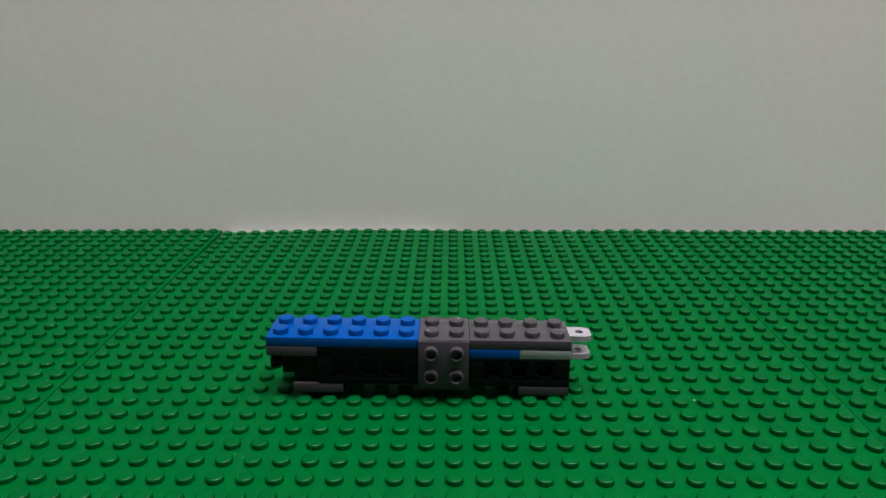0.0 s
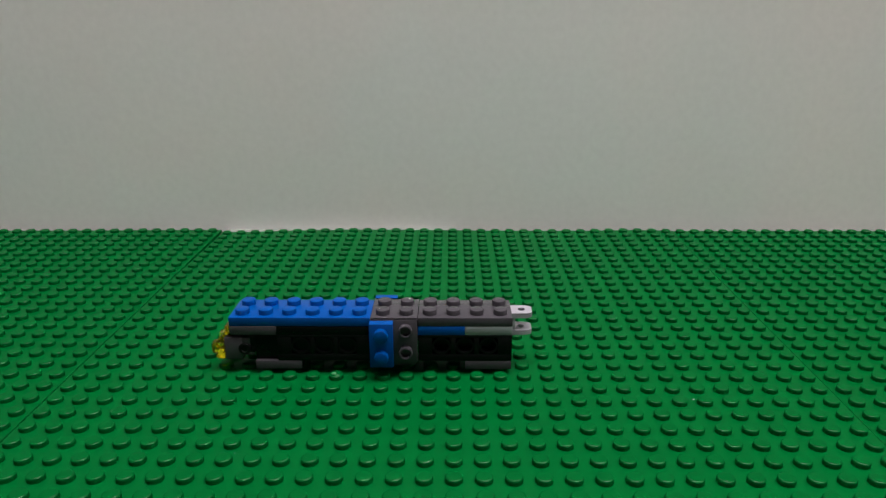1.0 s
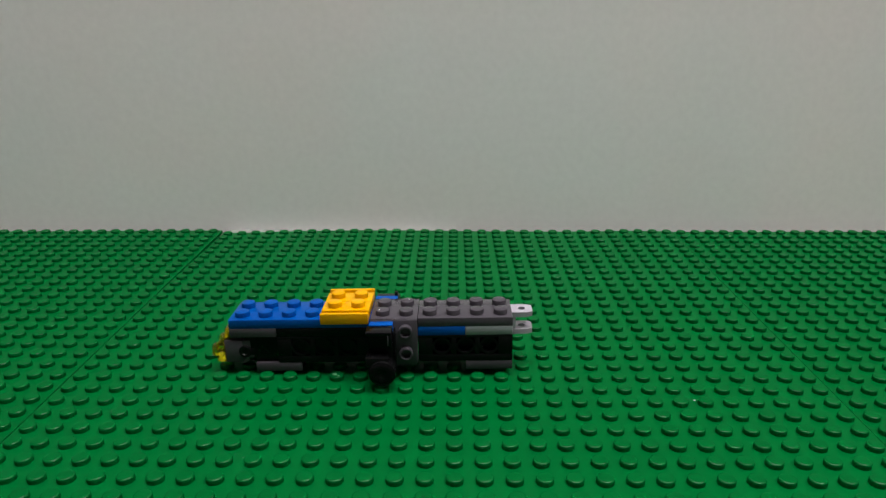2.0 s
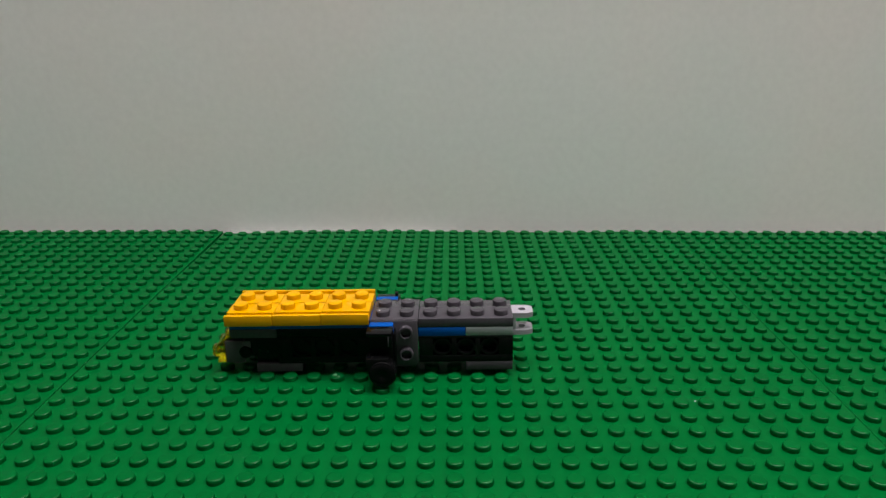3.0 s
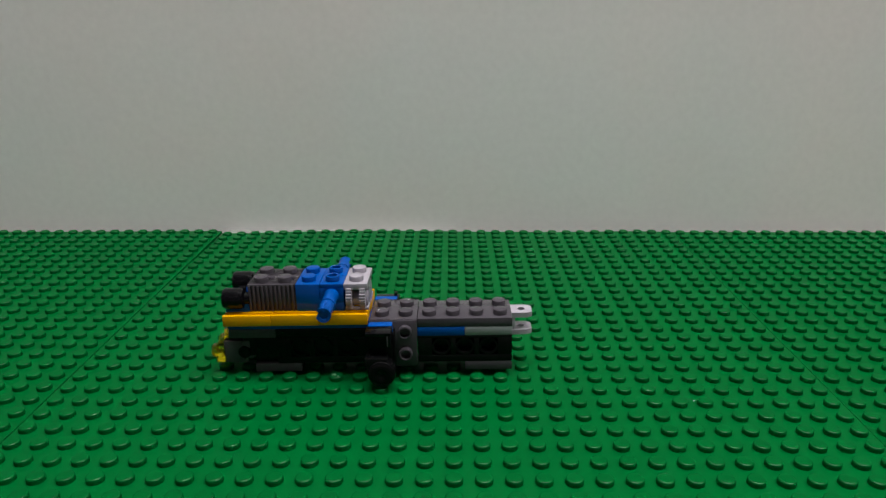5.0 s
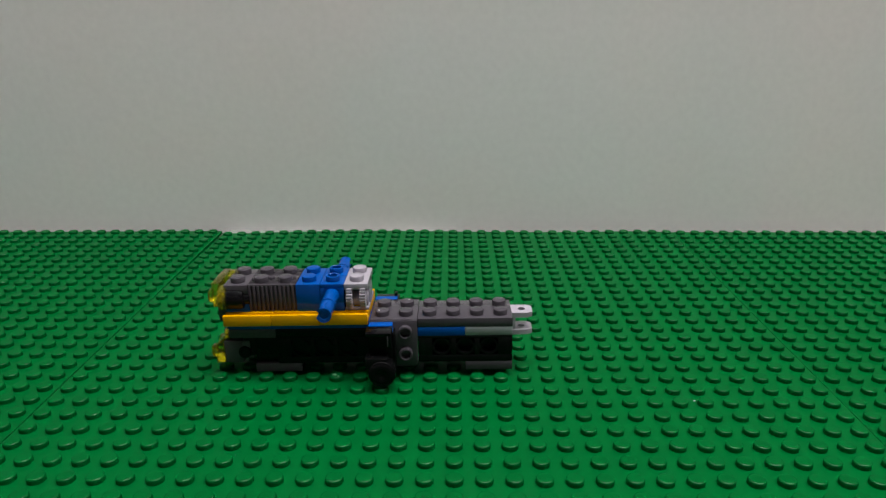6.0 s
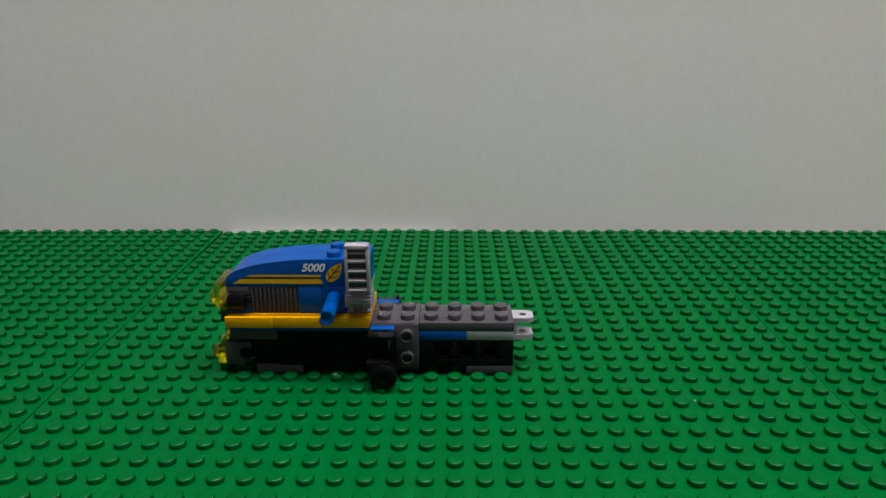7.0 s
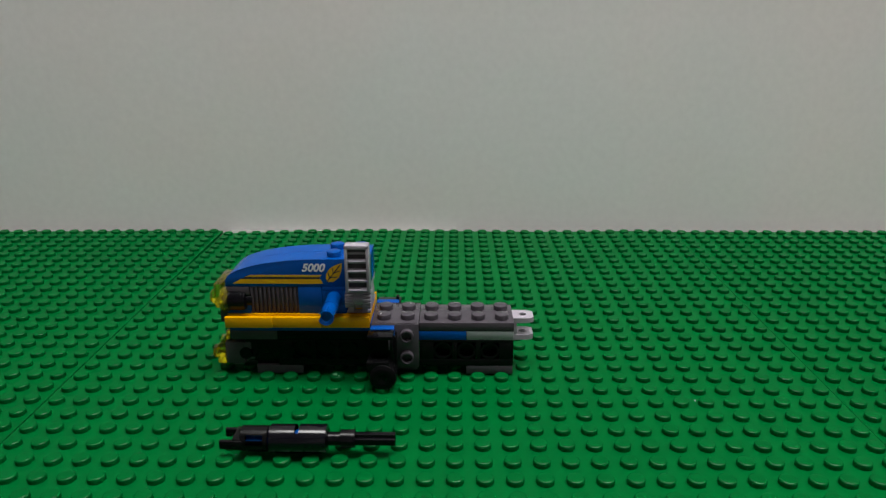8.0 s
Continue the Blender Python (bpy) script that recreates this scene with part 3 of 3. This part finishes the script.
def vehicle():
    base = new("toy_tractor")
    tagged(base, "half-built toy tractor of blue, grey and yellow bricks", "toy vehicle")
    block("plate", 2, 2, 3.2, DARK, base, mm(8, 0, 0), "dark grey underside plate", False)
    block("plate", 2, 2, 3.2, DARK, base, mm(80, 0, 0), "dark grey underside plate", False)
    for y in (0, 8):
        technic_block(base, mm(16, y, 3.2), 4)
        technic_block(base, mm(64, y, 3.2), 4)
    part("core", add_box(bmesh.new(), 8.1, 1.2, 3.2, 48, 14.8, 12.8, 0.3), BLACK, base, "black inner brick")
    block("plate", 2, 2, 3.2, DARK, base, mm(0, 0, 12.8), "dark grey plate", False)
    block("plate", 4, 2, 3.2, BLACK, base, mm(16, 0, 12.8), "black plate", False)
    block("plate", 2, 2, 3.2, BLUE, base, mm(64, 0, 12.8), "blue plate", False)
    block("plate", 2, 2, 3.2, PALE, base, mm(80, 0, 12.8), "pale grey plate", False)
    block("plate", 6, 2, 3.2, BLUE, base, mm(0, 0, 16), "long blue plate")
    block("plate", 4, 2, 3.2, DARK, base, mm(64, 0, 16), "dark grey plate")
    side_bracket(base)
    hitch(base, 17.2, 8)
    hitch(base, 11.0, 8)
    part("hitch_body", add_box(bmesh.new(), 95.5, 4.6, 10.6, 97.3, 11.4, 18.6, 0.2), LIGHT, base, "light grey hitch body")
    # nose: pin, lamp chips, bracket, lens
    bm = add_turned(bmesh.new(), [(0, 0), (1.8, 0), (2.2, 0.3), (2.2, 3.0), (1.4, 3.1), (1.4, 7.0), (0, 7.0)], Matrix.Rotation(radians(90), 4, "Y"), 16)
    add_box(bm, 4.0, -2.6, -2.6, 8.0, 2.6, 4.0, 0.3)
    for y in (3.6, 12.4):
        part("nose_pin", bm.copy(), BLACK, base, "black nose pin", mm(0.6, y, 9.0))
    bm.free()
    bm = add_box(bmesh.new(), -1.7, 1.0, 12.7, -0.1, 15.0, 15.6, 0.3)
    add_box(bm, -2.3, 0.8, 12.4, -0.3, 3.4, 13.8, 0.3)
    add_box(bm, -1.6, 1.0, 7.4, 2.2, 15.0, 9.8, 0.3)
    add_box(bm, -1.2, 2.0, 9.4, 0.2, 14.0, 12.9, 0.2)
    comes(part("lamp_chip", bm, CLEAR, base, "clear yellow lamp plate"), 0.0)
    bm = add_box(bmesh.new(), -2.2, 0.4, 3.4, 4.0, 15.6, 11.6, 0.3)
    add_box(bm, 3.6, 0.9, 4.8, 7.6, 3.0, 6.2, 0.3)
    add_box(bm, 3.7, 0.6, 8.6, 6.6, 15.4, 11.4, 0.3)
    nose = comes(part("nose_bracket", bm, DARK, base, "dark grey nose bracket"), 0.4)
    bm = add_turned(bmesh.new(), [(0, -0.1), (1.0, -0.1), (1.2, -0.4), (2.0, -0.4), (2.2, 0), (2.2, 3.0), (0, 3.0)], Matrix.Rotation(radians(-90), 4, "X"), 18)
    add_box(bm, -0.2, 0.4, -1.6, 3.4, 2.4, 1.0, 0.3)
    part("pin", bm, BLACK, nose, "black pin end", mm(4.7, 0.4, 7.4))
    bm = add_box(bmesh.new(), -5.4, 0.6, 3.4, -2.3, 15.4, 9.8, 0.5)
    add_profile(bm, [(-5.4, 9.4), (-2.3, 9.4), (-2.3, 12.6)], 0.8, 15.2, 0.15)
    for y in (4, 12):
        add_turned(bm, [(2.4, 0), (2.4, 1.6), (2.2, 1.8), (0, 1.8)], Matrix.Translation((-5.3, y, 6.6)) @ TO_NOSE, 18)
    comes(part("lamp_lens", bm, CLEAR, base, "clear yellow lamp plate"), 0.6)
    for far in (False, True):
        comes(side_plate(base, far), 0.8)
        comes(black_arm(base, far), 1.0 if not far else 1.4)
        comes(black_foot(base, far), 1.2 if not far else 1.4)
    for k, (x, far) in enumerate(((32, True), (32, False), (16, True), (16, False), (0, True), (0, False))):
        comes(rail_plate(base, x, far), (1.6, 1.8, 2.0, 2.2, 2.4, 2.6)[k])
    comes(hinge_brick(base), 3.0)
    comes(hole_brick(base, 8), 3.2)
    comes(hole_brick(base, 0), 3.4)
    comes(block("brick", 1, 2, 9.6, BLUE, base, mm(24, 0, 22.4), "blue brick"), 3.6)
    comes(long_pin(base, False), 3.8)
    comes(long_pin(base, True), 3.8)
    comes(ribbed_brick(base, 8, True), 4.0)
    comes(ribbed_brick(base, 0, False), 4.2)
    comes(block("plate", 1, 2, 3.2, BLUE, base, mm(0, 0, 22.4), "blue plate"), 4.4)
    comes(side_lamp(base, True), 4.6)
    comes(side_lamp(base, False), 4.8)
    comes(block("plate", 1, 2, 3.2, DARK, base, mm(0, 0, 28.8), "dark grey plate"), 5.0)
    comes(grille_bracket(base), 5.2)
    comes(nose_plate(base), 5.4)
    comes(hood(base, 8, False), 6.0)
    comes(hood(base, 0, True), 6.2)
    comes(hinge_plate(base), 6.4)
    comes(grille_tile(base), 6.6)
    return base


# ---- the loose pipe built before the tractor; x runs along it
PIPE = []


def pipe():
    base = new("toy_exhaust_pipe")
    tagged(base, "small black pipe assembled from pins and axles", "toy part")
    along = Matrix.Rotation(radians(90), 4, "Y")

    def put(ob, t):
        PIPE.append((ob, ob.matrix_basis.copy(), t))
    bm = bmesh.new()
    add_box(bm, -8, -2.35, -0.9, 0.2, 2.35, 0.9, 0.25)
    add_box(bm, -8, -0.9, -2.35, 0.2, 0.9, 2.35, 0.25)
    add_turned(bm, [(0, -0.3), (2.7, -0.3), (2.7, 0.5), (2.4, 0.6), (2.4, 7.0), (2.65, 7.2), (2.65, 7.9), (1.7, 8), (1.7, 5), (0, 5)], along, 20)
    put(part("axle_pin", bm, BLUE, base, "blue axle pin"), 7.0)
    def cut(bm, x0, x1, test):
        gone = [f for f in bm.faces if x0 < f.calc_center_median().x < x1 and test(f.calc_center_median())]
        bmesh.ops.delete(bm, geom=gone, context="FACES")
    bm = add_turned(bmesh.new(), [(2.5, 0), (3.8, 0), (4.0, 0.2), (4.0, 7.1), (4.0, 8.3), (4.0, 15.6), (3.8, 15.9), (2.5, 15.9), (2.5, 8.3), (2.5, 7.1)], Matrix.Translation((-0.4, 0, 0)) @ along, 28, True)
    cut(bm, 6.8, 7.8, lambda c: c.z > 1.3 and c.y > -2.4)
    put(part("connector", bm, GLOSS, base, "black round connector"), 7.2)
    bm = add_turned(bmesh.new(), [(0, 0), (2.35, 0), (2.35, 4.6), (1.9, 4.8), (1.9, 8.2), (2.55, 8.4), (2.55, 12.1), (2.35, 12.4), (0, 12.4)], Matrix.Translation((11.0, 0, 0)) @ along, 20)
    put(part("pin", bm, SATIN, base, "black pin"), 7.4)
    bm = add_box(bmesh.new(), 20.0, -1.8, -0.8, 34.6, 1.8, 0.8, 0.2)
    add_box(bm, 20.0, -0.8, -1.8, 34.6, 0.8, 1.8, 0.2)
    put(part("axle", bm, SATIN, base, "black cross axle"), 7.6)
    bm = add_turned(bmesh.new(), [(2.45, 0), (3.3, 0), (3.6, 0.3), (3.6, 1.8), (3.6, 6.6), (3.6, 7.6), (3.3, 7.9), (2.45, 7.9), (2.45, 6.6), (2.45, 1.8)], Matrix.Translation((-8.6, 0, 0)) @ along, 24, True)
    cut(bm, -5.5, -3.5, lambda c: 0.4 < c.z < 2.2 and c.y < -0.8)
    for s in (-1, 1):
        add_box(bm, -14.0, s * 3.1 - 0.65, -1.3, -7.6, s * 3.1 + 0.65, 1.3, 0.35)
    add_box(bm, -10.4, -3.4, -1.8, -8.0, 3.4, 1.8, 0.3)
    put(part("fork", bm, BLACK, base, "black forked connector"), 7.8)
    return base


# ---- dust
def flake(x, y, z, size, name, label, mat=None):
    bm = bmesh.new()
    bmesh.ops.create_icosphere(bm, subdivisions=1, radius=size)
    for v in bm.verts:
        v.co *= 0.7 + 0.5 * noise.noise(v.co * 3 + Vector((x * 100, y * 100, 0)))
        v.co.z *= 0.4
    ob = new(name, mesh_of(bm, name, mat or DUST, smooth=20))
    ob.matrix_basis = pose(x, y, z + size * 0.15 * MM)
    tagged(ob, label, "dust", "dust on the baseplates")


room()
ceiling_lamp()
baseplate(-128, -128, range(3, 12), "green studded baseplate under the toy tractor", warp_middle)
baseplate(-384.35, -127.3, range(12, 21), "green studded plastic baseplate beside the wall", warp_left)
baseplate(128.05, -128, range(10, 19), "green studded plastic baseplate beside the wall", warp_none)
TRACTOR = vehicle()
EXHAUST = pipe()
for x, z, w, h, a in ((-0.2005, 0.1093, 0.85, 0.55, 10), (-0.1990, 0.1079, 0.45, 0.3, 40), (-0.1963, 0.0894, 0.5, 0.4, 60), (-0.1971, 0.0878, 0.3, 0.28, 20), (0.0429, 0.1153, 0.38, 0.3, 30)):
    chip(x, z, w, h, a)
flake(0.0812, -0.0578, 0, 0.45, "dust_speck", "pale dust speck on the green baseplate")
flake(-0.058, -0.0881, 0, 0.24, "dust_speck", "pale dust speck on the green baseplate")
flake(-0.0366, -0.0446, 0.00172, 1.1, "dust_speck", "pale green scuffed flake on a green stud", SCUFF)
flake(-0.0352, -0.0455, 0.00172, 0.7, "dust_speck", "pale green scuffed flake on a green stud", SCUFF)


def motions():
    step = 1 / 30
    # the tractor is set down, moved back, slid one stud and pressed down
    spots = [(0.0, mm(-55.5, -58.5, 3.1, 0, 0.8, 0)), (0.4, mm(-64.1, -41.3, 1.9)), (0.6, mm(-72.1, -41.3, 1.9)),
             (1.8, mm(-72.0, -41.8, 1.25, 0, -0.9, 0)), (6.4, mm(-72.2, -41.8, 0.75, 0, 0.05, 0)), (6.6, mm(-72.0, -41.8, 0.75, 0, 0.05, 0))]
    rows = []
    for k, (t, m) in enumerate(spots):
        rows.append((t + 2 * step if k else 0.0, m))
        rows.append((spots[k + 1][0] + step if k + 1 < len(spots) else 8.0, m))
    walk(TRACTOR, rows)
    # pieces lie ready on the floor behind the camera until they are put on
    def ready_pose(ob, m, x, y, z):
        turn = m.to_3x3().to_4x4()
        pts = [turn @ (Matrix() if o is ob else o.matrix_basis) @ v.co for o in (ob, *ob.children) for v in o.data.vertices]
        return Matrix.Translation((x - min(p.x for p in pts), y - min(p.y for p in pts), z - min(p.z for p in pts))) @ turn
    for k, (ob, m, t) in enumerate(PLACED):
        ready = ready_pose(ob, m, 0.22 + 0.06 * (k % 7), -0.50 - 0.05 * (k // 7), -0.0035)
        walk(ob, [(0.0, ready), (t + step, ready), (t + 2 * step, m), (8.0, m)])
    spots = [(0.0, mm(-40.2, -88.0, 3.5)), (7.2, mm(-39.7, -88.0, 5.4)), (7.4, mm(-38.9, -88.0, 5.4)), (7.8, mm(-47.2, -88.2, 5.4))]
    rows = []
    for k, (t, m) in enumerate(spots):
        rows.append((t + 2 * step if k else 0.0, m))
        rows.append((spots[k + 1][0] + step if k + 1 < len(spots) else 8.0, m))
    walk(EXHAUST, rows)
    for k, (ob, m, t) in enumerate(PIPE):
        ready = ready_pose(ob, m, 0.20 + 0.06 * k, -0.36, -0.007)
        walk(ob, [(0.0, ready), (t + step, ready), (t + 2 * step, m), (8.0, m)])


motions()
